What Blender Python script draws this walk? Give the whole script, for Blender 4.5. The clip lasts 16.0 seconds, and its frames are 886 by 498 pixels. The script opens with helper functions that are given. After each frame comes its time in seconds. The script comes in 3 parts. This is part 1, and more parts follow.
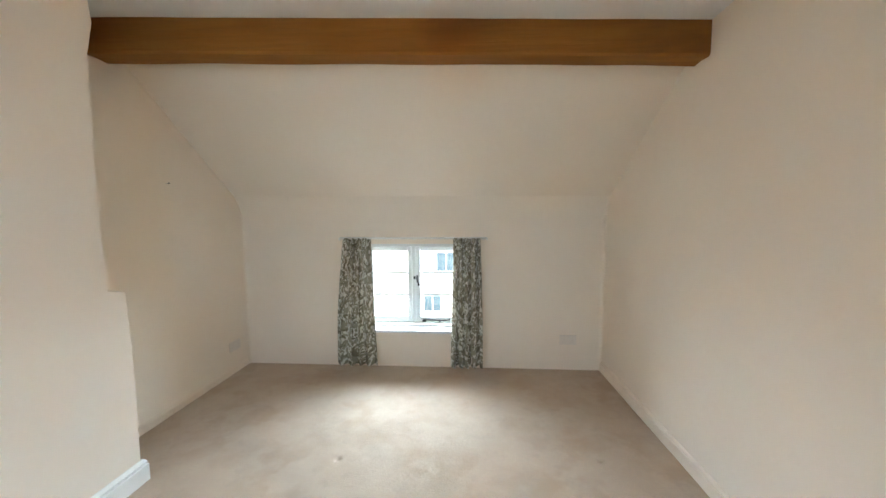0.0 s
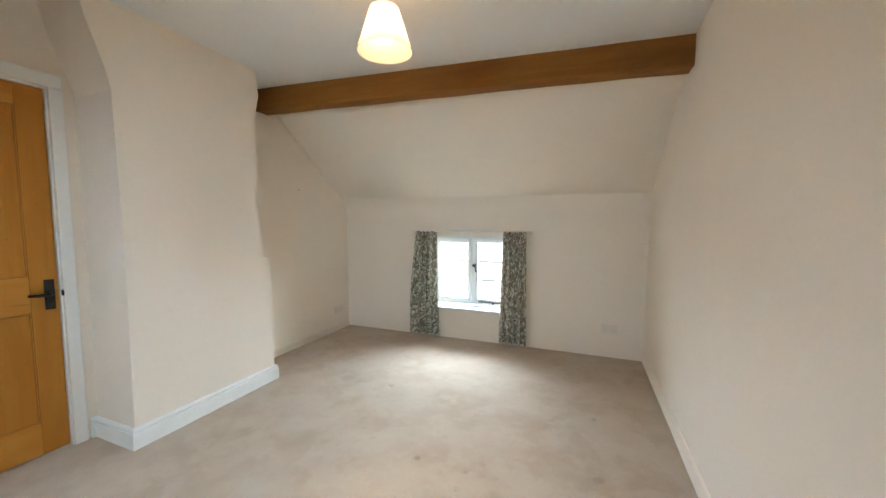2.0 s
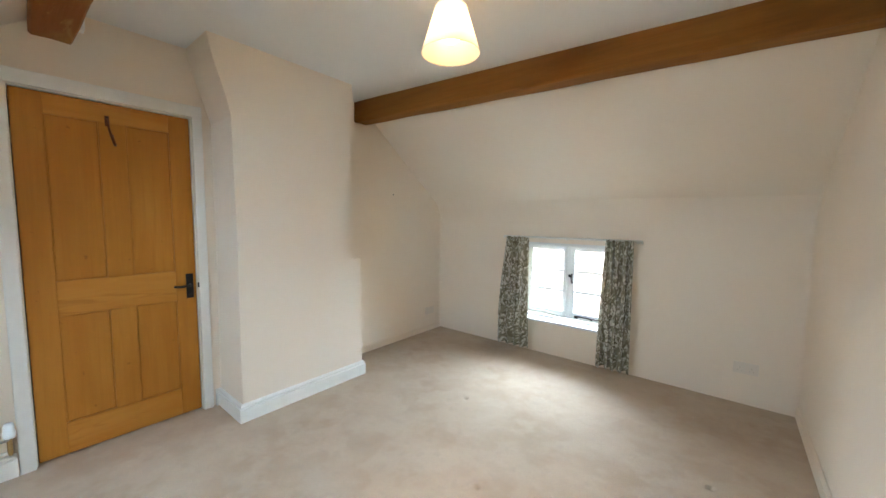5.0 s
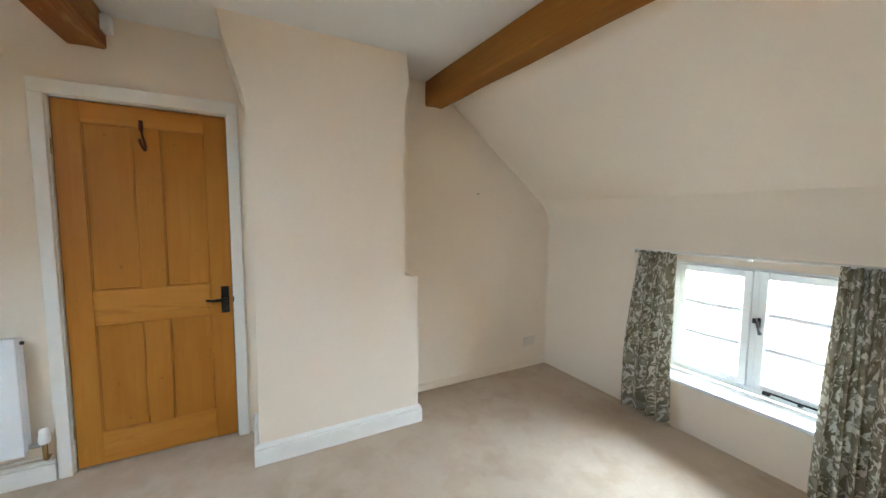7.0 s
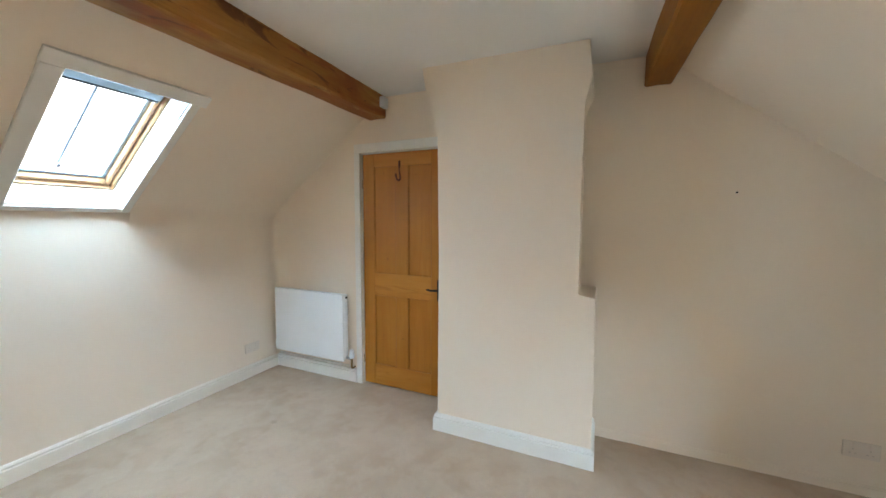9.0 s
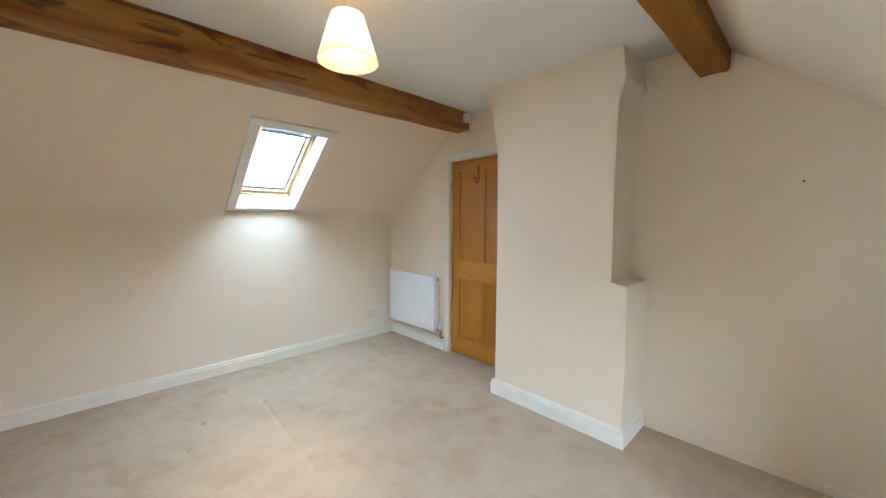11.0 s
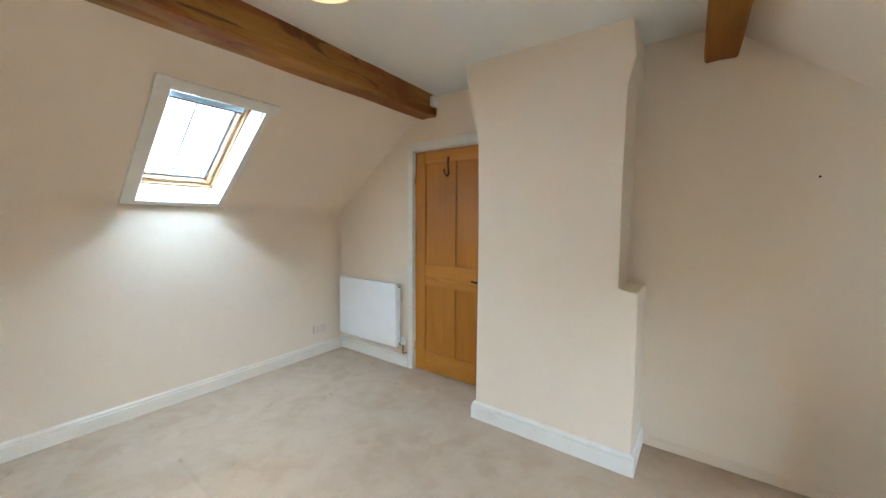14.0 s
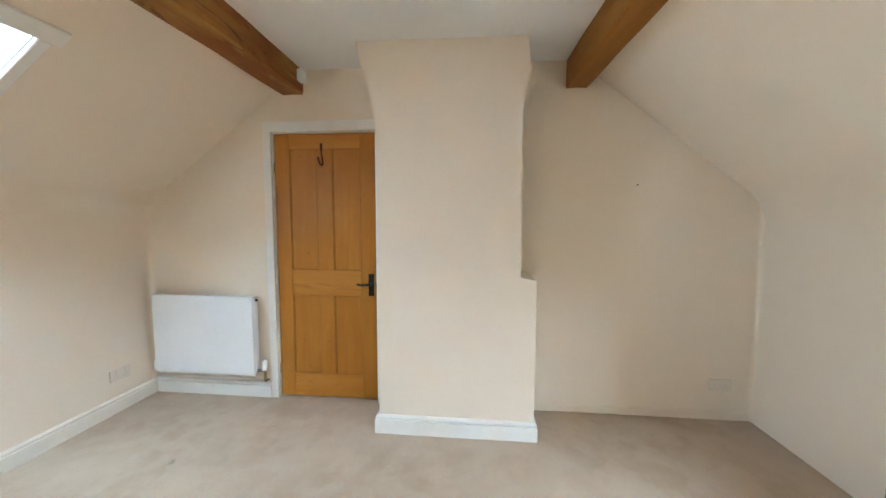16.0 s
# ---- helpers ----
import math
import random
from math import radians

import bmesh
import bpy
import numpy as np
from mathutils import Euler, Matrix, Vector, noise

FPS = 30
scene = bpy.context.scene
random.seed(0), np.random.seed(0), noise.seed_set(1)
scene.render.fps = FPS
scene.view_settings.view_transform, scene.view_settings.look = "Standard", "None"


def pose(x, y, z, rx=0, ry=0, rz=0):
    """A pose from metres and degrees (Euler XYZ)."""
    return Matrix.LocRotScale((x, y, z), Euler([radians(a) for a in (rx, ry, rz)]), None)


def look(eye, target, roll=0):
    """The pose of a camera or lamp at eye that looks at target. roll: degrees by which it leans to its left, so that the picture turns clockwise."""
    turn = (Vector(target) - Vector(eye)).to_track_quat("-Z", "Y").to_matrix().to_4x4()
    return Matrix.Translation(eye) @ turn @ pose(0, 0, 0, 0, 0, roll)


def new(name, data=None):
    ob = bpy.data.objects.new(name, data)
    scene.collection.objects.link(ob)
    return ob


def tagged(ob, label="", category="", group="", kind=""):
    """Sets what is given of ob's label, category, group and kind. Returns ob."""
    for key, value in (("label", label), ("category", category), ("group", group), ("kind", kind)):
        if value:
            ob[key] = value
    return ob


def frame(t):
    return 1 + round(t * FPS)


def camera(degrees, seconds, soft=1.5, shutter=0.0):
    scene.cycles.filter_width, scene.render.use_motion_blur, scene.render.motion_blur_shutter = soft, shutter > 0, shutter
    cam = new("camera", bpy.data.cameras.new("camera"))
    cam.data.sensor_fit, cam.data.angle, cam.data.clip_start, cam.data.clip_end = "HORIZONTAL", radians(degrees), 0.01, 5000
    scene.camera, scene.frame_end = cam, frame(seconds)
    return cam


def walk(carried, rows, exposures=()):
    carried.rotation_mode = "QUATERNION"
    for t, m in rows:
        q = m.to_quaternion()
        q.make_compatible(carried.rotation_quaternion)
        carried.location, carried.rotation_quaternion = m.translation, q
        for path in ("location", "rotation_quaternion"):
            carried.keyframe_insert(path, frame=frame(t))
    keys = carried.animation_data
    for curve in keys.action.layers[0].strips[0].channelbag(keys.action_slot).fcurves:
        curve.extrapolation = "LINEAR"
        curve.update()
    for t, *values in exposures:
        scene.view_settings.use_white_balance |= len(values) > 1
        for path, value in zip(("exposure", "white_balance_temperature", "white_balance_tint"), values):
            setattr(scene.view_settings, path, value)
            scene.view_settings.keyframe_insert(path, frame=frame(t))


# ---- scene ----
cam = camera(102.5, 16.0)
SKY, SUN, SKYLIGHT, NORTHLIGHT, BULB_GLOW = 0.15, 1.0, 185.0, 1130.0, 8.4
EXPOSURES = [(0.0, 2.26), (1.5, 2.22), (4.0, 2.24), (6.5, 2.18), (7.5, 2.28), (8.0, 2.56), (8.5, 2.44), (9.0, 2.14), (10.0, 2.22), (12.5, 2.28), (14.5, 2.16), (15.0, 2.12), (16.0, 2.46)]
PATH = [
    (0, (0.525, 0.739, 1.355), (0.394, 2.727, 1.184), -0.3),
    (0.5, (0.738, 0.549, 1.335), (0.382, 2.511, 1.183), -0.4),
    (1, (0.885, 0.413, 1.321), (0.437, 2.356, 1.168), -0.4),
    (1.5, (1.069, 0.32, 1.322), (0.47, 2.221, 1.159), -0.2),
    (2, (1.174, 0.24, 1.277), (0.441, 2.095, 1.129), 0.0),
    (2.5, (1.23, 0.199, 1.266), (0.395, 2.01, 1.117), 0.1),
    (3, (1.265, 0.18, 1.268), (0.311, 1.931, 1.116), 0.1),
    (3.5, (1.301, 0.171, 1.284), (0.265, 1.875, 1.13), 0.1),
    (4, (1.298, 0.176, 1.296), (0.203, 1.843, 1.146), 0.2),
    (6.5, (1.146, 1.253, 1.425), (-0.467, 2.422, 1.247), 0.6),
    (7, (1.013, 1.421, 1.387), (-0.752, 2.348, 1.223), 0.4),
    (7.5, (0.926, 1.612, 1.409), (-1.014, 2.064, 1.229), 0.5),
    (8, (0.933, 1.832, 1.405), (-1.059, 1.769, 1.245), 0.3),
    (8.5, (0.956, 2.064, 1.446), (-0.985, 1.609, 1.278), 0.4),
    (9, (0.994, 2.372, 1.437), (-0.833, 1.573, 1.279), 0.3),
    (9.5, (1.025, 2.66, 1.429), (-0.654, 1.583, 1.276), 0.4),
    (10, (1.084, 2.905, 1.421), (-0.471, 1.657, 1.265), 0.3),
    (12.5, (1.095, 3.179, 1.361), (-0.2, 1.664, 1.201), 0.4),
    (13, (1.068, 3.061, 1.354), (-0.254, 1.568, 1.203), 0.4),
    (13.5, (1.011, 2.814, 1.34), (-0.442, 1.447, 1.193), 0.6),
    (14, (0.946, 2.621, 1.377), (-0.67, 1.454, 1.223), 0.4),
    (14.5, (0.996, 2.427, 1.387), (-0.789, 1.54, 1.23), 0.4),
    (15, (1.045, 2.284, 1.376), (-0.858, 1.686, 1.226), 0.2),
    (15.5, (1.023, 2.146, 1.376), (-0.934, 1.764, 1.219), 0.3),
    (16, (1.001, 2.011, 1.362), (-0.984, 1.822, 1.203), 0.2),
]
walk(cam, [(t, look(eye, target, roll)) for t, eye, target, roll in PATH], exposures=EXPOSURES)

# ---- light ----
world = bpy.data.worlds.new("overcast_sky")
scene.world = world
world.use_nodes = True
wn = world.node_tree
sky = wn.nodes.new("ShaderNodeTexSky")
sky.sky_type, sky.sun_disc = "NISHITA", False
sky.sun_elevation, sky.sun_rotation = radians(48), radians(200)
sky.air_density, sky.dust_density = 1.0, 4.0
wn.nodes["Background"].inputs["Strength"].default_value = SKY
wn.links.new(sky.outputs[0], wn.nodes["Background"].inputs["Color"])
sun_data = bpy.data.lights.new("sun", "SUN")
sun_data.energy, sun_data.angle, sun_data.color = SUN, radians(25), (1.0, 0.95, 0.88)
sun = new("sun", sun_data)
sun.matrix_world = look((-4, -11, 13), (0, 0, 0))

W, E, S, N = -1.525, 1.72, -0.525, 3.885     # wall faces
KNEE, TOP = 1.48, 2.43                       # eaves height, ceiling height
CH = -1.155                                  # chimney breast face


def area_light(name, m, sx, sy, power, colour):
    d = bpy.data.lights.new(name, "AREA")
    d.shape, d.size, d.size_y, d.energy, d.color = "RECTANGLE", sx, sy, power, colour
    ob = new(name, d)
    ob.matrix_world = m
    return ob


# ---- materials ----
def material(name, base, rough=0.6, metal=0.0, spots=(), bump=(), spec=0.5, coat=0.0, warp=0.5):
    """spots: (scale, low, high, colour, amount) noise mixes; bump: (scale, strength, distance) noise reliefs."""
    m = bpy.data.materials.new(name)
    m.use_nodes = True
    t = m.node_tree
    b = t.nodes["Principled BSDF"]
    b.inputs["Roughness"].default_value, b.inputs["Metallic"].default_value = rough, metal
    b.inputs["Specular IOR Level"].default_value, b.inputs["Coat Weight"].default_value = spec, coat
    co = t.nodes.new("ShaderNodeTexCoord").outputs["Object"]
    last = None
    for scale, low, high, colour, amount in spots:
        n = t.nodes.new("ShaderNodeTexNoise")
        n.inputs["Detail"].default_value = 5
        n.inputs["Distortion"].default_value = warp if isinstance(scale, tuple) else 0.0
        if isinstance(scale, tuple):
            mp = t.nodes.new("ShaderNodeMapping")
            mp.inputs["Scale"].default_value = scale
            t.links.new(co, mp.inputs["Vector"])
            t.links.new(mp.outputs[0], n.inputs["Vector"])
            n.inputs["Scale"].default_value = 1.0
        else:
            t.links.new(co, n.inputs["Vector"])
            n.inputs["Scale"].default_value = scale
        r = t.nodes.new("ShaderNodeMapRange")
        r.inputs["From Min"].default_value, r.inputs["From Max"].default_value = low, high
        r.inputs["To Max"].default_value = amount
        t.links.new(n.outputs["Fac"], r.inputs["Value"])
        x = t.nodes.new("ShaderNodeMix")
        x.data_type = "RGBA"
        x.inputs[6].default_value, x.inputs[7].default_value = (*base, 1), (*colour, 1)
        if last:
            t.links.new(last, x.inputs[6])
        t.links.new(r.outputs[0], x.inputs["Factor"])
        last = x.outputs[2]
    if last:
        t.links.new(last, b.inputs["Base Color"])
    else:
        b.inputs["Base Color"].default_value = (*base, 1)
    prev = None
    for scale, strength, dist in bump:
        n = t.nodes.new("ShaderNodeTexNoise")
        n.inputs["Detail"].default_value = 4
        if isinstance(scale, tuple):
            mp = t.nodes.new("ShaderNodeMapping")
            mp.inputs["Scale"].default_value = scale
            t.links.new(co, mp.inputs["Vector"])
            t.links.new(mp.outputs[0], n.inputs["Vector"])
            n.inputs["Scale"].default_value = 1.0
        else:
            t.links.new(co, n.inputs["Vector"])
            n.inputs["Scale"].default_value = scale
        k = t.nodes.new("ShaderNodeBump")
        k.inputs["Strength"].default_value, k.inputs["Distance"].default_value = strength, dist
        t.links.new(n.outputs["Fac"], k.inputs["Height"])
        if prev:
            t.links.new(prev, k.inputs["Normal"])
        prev = k.outputs[0]
    if prev:
        t.links.new(prev, b.inputs["Normal"])
    return m


CREAM = material("cream_wall_paint", (0.852, 0.738, 0.604), 0.75, spec=0.25,
                 spots=[(1.3, 0.35, 0.7, (0.830, 0.698, 0.555), 0.6), (9, 0.5, 0.75, (0.845, 0.75, 0.625), 0.4)],
                 bump=[(2.2, 0.25, 0.03), (28, 0.12, 0.004), (180, 0.10, 0.001)])
CEILING = material("white_ceiling_paint", (0.80, 0.78, 0.745), 0.8, spec=0.2,
                   spots=[(1.6, 0.35, 0.7, (0.77, 0.745, 0.70), 0.6)], bump=[(2.5, 0.2, 0.02), (120, 0.1, 0.001)])
GLOSS = material("white_gloss_paint", (0.82, 0.79, 0.73), 0.35, spots=[(7, 0.45, 0.75, (0.76, 0.72, 0.64), 0.5)],
                 bump=[(40, 0.08, 0.002)])
FRAME_WHITE = material("white_window_paint", (0.76, 0.76, 0.74), 0.4, spots=[(12, 0.5, 0.8, (0.75, 0.74, 0.70), 0.5)],
                       bump=[(60, 0.08, 0.002)])
ENAMEL = material("white_radiator_enamel", (0.84, 0.85, 0.85), 0.28, spots=[(5, 0.45, 0.8, (0.80, 0.80, 0.79), 0.5)])
SKIRT = material("cream_gloss_paint", (0.82, 0.755, 0.655), 0.38, spots=[(7, 0.45, 0.75, (0.77, 0.70, 0.59), 0.5)],
                 bump=[(40, 0.08, 0.002)])
PLATE = material("painted_over_plate", (0.77, 0.675, 0.57), 0.45, spots=[(30, 0.5, 0.8, (0.75, 0.65, 0.535), 0.4)])
PLASTIC = material("ivory_plastic", (0.80, 0.735, 0.63), 0.4, spots=[(30, 0.5, 0.8, (0.74, 0.69, 0.60), 0.4)])
CARPET = material("beige_carpet", (0.55, 0.42, 0.305), 0.95, spec=0.1,
                  spots=[(2.2, 0.42, 0.60, (0.465, 0.335, 0.225), 0.75), (7, 0.45, 0.7, (0.595, 0.468, 0.352), 0.6),
                         (4.0, 0.50, 0.56, (0.59, 0.465, 0.35), 0.45), (11, 0.58, 0.66, (0.46, 0.36, 0.27), 0.35),
                         (260, 0.4, 0.7, (0.43, 0.35, 0.28), 0.55)],
                  bump=[(320, 0.6, 0.006), (70, 0.3, 0.006), (9, 0.25, 0.015)])
OAK = material("oak_beam", (0.26, 0.098, 0.015), 0.65, spec=0.15,
               spots=[((1.2, 14, 14), 0.35, 0.7, (0.32, 0.135, 0.024), 0.8), ((3, 60, 60), 0.45, 0.7, (0.21, 0.09, 0.02), 0.4),
                      ((1.6, 5, 5), 0.56, 0.70, (0.17, 0.07, 0.018), 0.6)],
               bump=[((4, 70, 70), 0.35, 0.006), ((2, 9, 9), 0.4, 0.02)])
OAK_STAINED = material("stained_oak_beam", (0.38, 0.185, 0.052), 0.65, spec=0.15, warp=1.3,
                       spots=[((1.2, 12, 12), 0.35, 0.7, (0.27, 0.115, 0.028), 0.7), ((3, 50, 50), 0.45, 0.7, (0.23, 0.10, 0.025), 0.35),
                              ((1.1, 4, 6), 0.47, 0.60, (0.24, 0.078, 0.022), 0.85), ((2.4, 7, 9), 0.59, 0.64, (0.085, 0.028, 0.012), 0.75),
                              ((1.7, 6, 8), 0.60, 0.66, (0.44, 0.25, 0.10), 0.5)],
                       bump=[((4, 70, 70), 0.35, 0.006), ((2, 9, 9), 0.5, 0.02)])
PINE_V = material("oiled_oak_upright", (0.45, 0.168, 0.020), 0.42, spec=0.3, warp=0.9,
                  spots=[((7, 7, 0.9), 0.36, 0.66, (0.53, 0.225, 0.036), 0.75), ((22, 22, 1.3), 0.48, 0.70, (0.40, 0.140, 0.015), 0.4),
                         ((70, 70, 2.5), 0.5, 0.75, (0.37, 0.124, 0.012), 0.25), (1.5, 0.4, 0.7, (0.39, 0.137, 0.013), 0.5), (26, 0.70, 0.74, (0.20, 0.07, 0.01), 0.5)],
                  bump=[((90, 90, 3), 0.10, 0.002)])
PINE_H = material("oiled_oak_crosswise", (0.50, 0.19, 0.026), 0.42, spec=0.3, warp=1.1,
                  spots=[((7, 1.2, 9), 0.36, 0.66, (0.58, 0.26, 0.050), 0.75), ((14, 2.2, 20), 0.55, 0.66, (0.36, 0.120, 0.014), 0.55)],
                  bump=[((90, 3, 90), 0.10, 0.002)])
VELUX_WOOD = material("varnished_pine", (0.40, 0.22, 0.10), 0.35, spots=[((40, 3, 40), 0.4, 0.7, (0.32, 0.165, 0.07), 0.6)])
IRON = material("black_iron", (0.018, 0.016, 0.015), 0.5, 0.6, spots=[(40, 0.45, 0.7, (0.05, 0.04, 0.035), 0.6)], bump=[(90, 0.3, 0.002)])
RUST = material("antique_iron", (0.14, 0.042, 0.016), 0.5, 0.6, spots=[(60, 0.45, 0.7, (0.16, 0.06, 0.025), 0.6)], bump=[(90, 0.3, 0.002)])
PIN = material("socket_hole_shadow", (0.66, 0.575, 0.47), 0.7, spots=[(40, 0.4, 0.7, (0.52, 0.47, 0.40), 0.5)])
BRASS = material("aged_brass", (0.42, 0.30, 0.14), 0.4, 0.9, spots=[(50, 0.4, 0.7, (0.25, 0.17, 0.08), 0.5)])
STEEL = material("dull_steel", (0.45, 0.44, 0.42), 0.4, 0.9, spots=[(50, 0.4, 0.7, (0.3, 0.29, 0.27), 0.5)])
DARK = material("dark_gap", (0.03, 0.025, 0.02), 0.8, spots=[(40, 0.4, 0.7, (0.05, 0.04, 0.03), 0.5)])
PALE_SEAL = material("pale_grey_aluminium", (0.26, 0.31, 0.34), 0.4, 0.2, spots=[(30, 0.4, 0.7, (0.2, 0.25, 0.28), 0.5)])
GREY_SEAL = material("grey_aluminium", (0.06, 0.075, 0.085), 0.45, 0.5, spots=[(30, 0.4, 0.7, (0.04, 0.05, 0.06), 0.5)])
RENDER_WHITE = material("white_render", (0.82, 0.80, 0.76), 0.85, spots=[(0.8, 0.4, 0.7, (0.72, 0.70, 0.65), 0.5)], bump=[(20, 0.3, 0.01)])
SLATE = material("roof_slate", (0.12, 0.12, 0.13), 0.7, spots=[(2, 0.4, 0.7, (0.18, 0.17, 0.16), 0.6)], bump=[(6, 0.4, 0.03)])
GRAVEL = material("pale_gravel", (0.50, 0.47, 0.42), 0.9, spots=[(1.5, 0.4, 0.7, (0.40, 0.38, 0.33), 0.6), (40, 0.4, 0.7, (0.6, 0.57, 0.52), 0.6)],
                  bump=[(50, 0.5, 0.02)])
FAR_GLASS = material("dark_blue_glass", (0.05, 0.10, 0.13), 0.08, spots=[(3, 0.4, 0.7, (0.10, 0.18, 0.22), 0.6)], spec=0.8)


def glass_material():
    m = bpy.data.materials.new("window_glass")
    m.use_nodes = True
    t = m.node_tree
    t.nodes.remove(t.nodes["Principled BSDF"])
    clear, gloss = t.nodes.new("ShaderNodeBsdfTransparent"), t.nodes.new("ShaderNodeBsdfGlossy")
    gloss.inputs["Roughness"].default_value = 0.02
    mixer = t.nodes.new("ShaderNodeMixShader")
    mixer.inputs[0].default_value = 0.04
    t.links.new(clear.outputs[0], mixer.inputs[1])
    t.links.new(gloss.outputs[0], mixer.inputs[2])
    t.links.new(mixer.outputs[0], t.nodes["Material Output"].inputs["Surface"])
    return m


GLASS = glass_material()


def fabric(name, build):
    m = bpy.data.materials.new(name)
    m.use_nodes = True
    t = m.node_tree
    b = t.nodes["Principled BSDF"]
    b.inputs["Roughness"].default_value, b.inputs["Specular IOR Level"].default_value = 0.9, 0.1
    tr, mix = t.nodes.new("ShaderNodeBsdfTranslucent"), t.nodes.new("ShaderNodeMixShader")
    colour, share = build(t)
    if isinstance(colour, tuple):
        b.inputs["Base Color"].default_value = tr.inputs["Color"].default_value = (*colour, 1)
    else:
        t.links.new(colour, b.inputs["Base Color"])
        t.links.new(colour, tr.inputs["Color"])
    mix.inputs[0].default_value = share
    t.links.new(b.outputs[0], mix.inputs[1])
    t.links.new(tr.outputs[0], mix.inputs[2])
    t.links.new(mix.outputs[0], t.nodes["Material Output"].inputs["Surface"])
    return m


def leaf_print(t):
    """Pale leaves and dots scattered on a sage-grey ground, in the cloth's own flat coordinates."""
    uv = t.nodes.new("ShaderNodeUVMap").outputs[0]
    warp = t.nodes.new("ShaderNodeTexNoise")
    warp.inputs["Scale"].default_value = 14
    t.links.new(uv, warp.inputs["Vector"])
    add = t.nodes.new("ShaderNodeVectorMath")
    add.operation = "MULTIPLY_ADD"
    add.inputs[1].default_value = (0.10, 0.10, 0.10)
    t.links.new(warp.outputs["Color"], add.inputs[0])
    t.links.new(uv, add.inputs[2])

    def ramp(node, lo, hi):
        r = t.nodes.new("ShaderNodeMapRange")
        r.inputs["From Min"].default_value, r.inputs["From Max"].default_value = lo, hi
        t.links.new(node, r.inputs["Value"])
        return r.outputs[0]

    def mixed(a, bcol, f):
        x = t.nodes.new("ShaderNodeMix")
        x.data_type = "RGBA"
        if isinstance(a, tuple):
            x.inputs[6].default_value = (*a, 1)
        else:
            t.links.new(a, x.inputs[6])
        x.inputs[7].default_value = (*bcol, 1)
        t.links.new(f, x.inputs["Factor"])
        return x.outputs[2]
    n1 = t.nodes.new("ShaderNodeTexNoise")
    n1.inputs["Scale"].default_value, n1.inputs["Detail"].default_value = 16, 2
    t.links.new(add.outputs[0], n1.inputs["Vector"])
    mp = t.nodes.new("ShaderNodeMapping")
    mp.inputs["Rotation"].default_value, mp.inputs["Scale"].default_value = (0, 0, 0.7), (1, 0.42, 1)
    t.links.new(add.outputs[0], mp.inputs["Vector"])
    v = t.nodes.new("ShaderNodeTexVoronoi")
    v.inputs["Scale"].default_value = 26
    t.links.new(mp.outputs[0], v.inputs["Vector"])
    n2 = t.nodes.new("ShaderNodeTexNoise")
    n2.inputs["Scale"].default_value, n2.inputs["Detail"].default_value = 52, 1.5
    t.links.new(mp.outputs[0], n2.inputs["Vector"])
    c = mixed((0.23, 0.20, 0.135), (0.36, 0.325, 0.24), ramp(n1.outputs["Fac"], 0.42, 0.54))
    c = mixed(c, (0.38, 0.36, 0.29), ramp(v.outputs["Distance"], 0.28, 0.20))
    c = mixed(c, (0.76, 0.73, 0.64), ramp(n2.outputs["Fac"], 0.53, 0.565))
    return c, 0.18


CURTAIN = fabric("leaf_print_cotton", leaf_print)
SHADE = fabric("cream_lampshade_cloth", lambda t: ((0.95, 0.93, 0.84), 0.64))
BULB = bpy.data.materials.new("lit_bulb")
BULB.use_nodes = True
_b = BULB.node_tree.nodes["Principled BSDF"]
_b.inputs["Emission Color"].default_value, _b.inputs["Emission Strength"].default_value = (1.0, 0.63, 0.29, 1), BULB_GLOW


# ---- builders ----
def link_mesh(name, bm, mat, smooth=False):
    me = bpy.data.meshes.new(name)
    bmesh.ops.recalc_face_normals(bm, faces=bm.faces)
    bm.to_mesh(me)
    bm.free()
    me.materials.append(mat)
    if smooth:
        for p in me.polygons:
            p.use_smooth = True
    return new(name, me)


def part(name, bm, mat, parent, label="", smooth=False):
    ob = link_mesh(name, bm, mat, smooth)
    ob.parent = parent
    ob.matrix_parent_inverse = parent.matrix_world.inverted() if not parent.parent else Matrix()
    return tagged(ob, label) if label else ob


def empty(name, at=(0, 0, 0)):
    """A thing's anchor, which stays at the world's origin so that parts keep world coordinates."""
    return new(name)


def box(x0, x1, y0, y1, z0, z1, bevel=0.0, seg=2, bm=None):
    own = bm is None
    b = bmesh.new()
    bmesh.ops.create_cube(b, size=1, matrix=Matrix.Translation(((x0 + x1) / 2, (y0 + y1) / 2, (z0 + z1) / 2)) @ Matrix.Diagonal((x1 - x0, y1 - y0, z1 - z0, 1)))
    if bevel:
        bmesh.ops.bevel(b, geom=b.edges[:], offset=bevel, segments=seg, profile=0.6, affect="EDGES")
    if own:
        return b
    tmp = bpy.data.meshes.new("tmp")
    b.to_mesh(tmp)
    b.free()
    bm.from_mesh(tmp)
    bpy.data.meshes.remove(tmp)
    return bm


def cyl(p0, p1, r0, r1=None, seg=16, caps=True):
    p0, p1 = Vector(p0), Vector(p1)
    b = bmesh.new()
    d = p1 - p0
    m = Matrix.Translation((p0 + p1) / 2) @ d.to_track_quat("Z", "Y").to_matrix().to_4x4()
    bmesh.ops.create_cone(b, cap_ends=caps, segments=seg, radius1=r0, radius2=r0 if r1 is None else r1, depth=d.length, matrix=m)
    return b


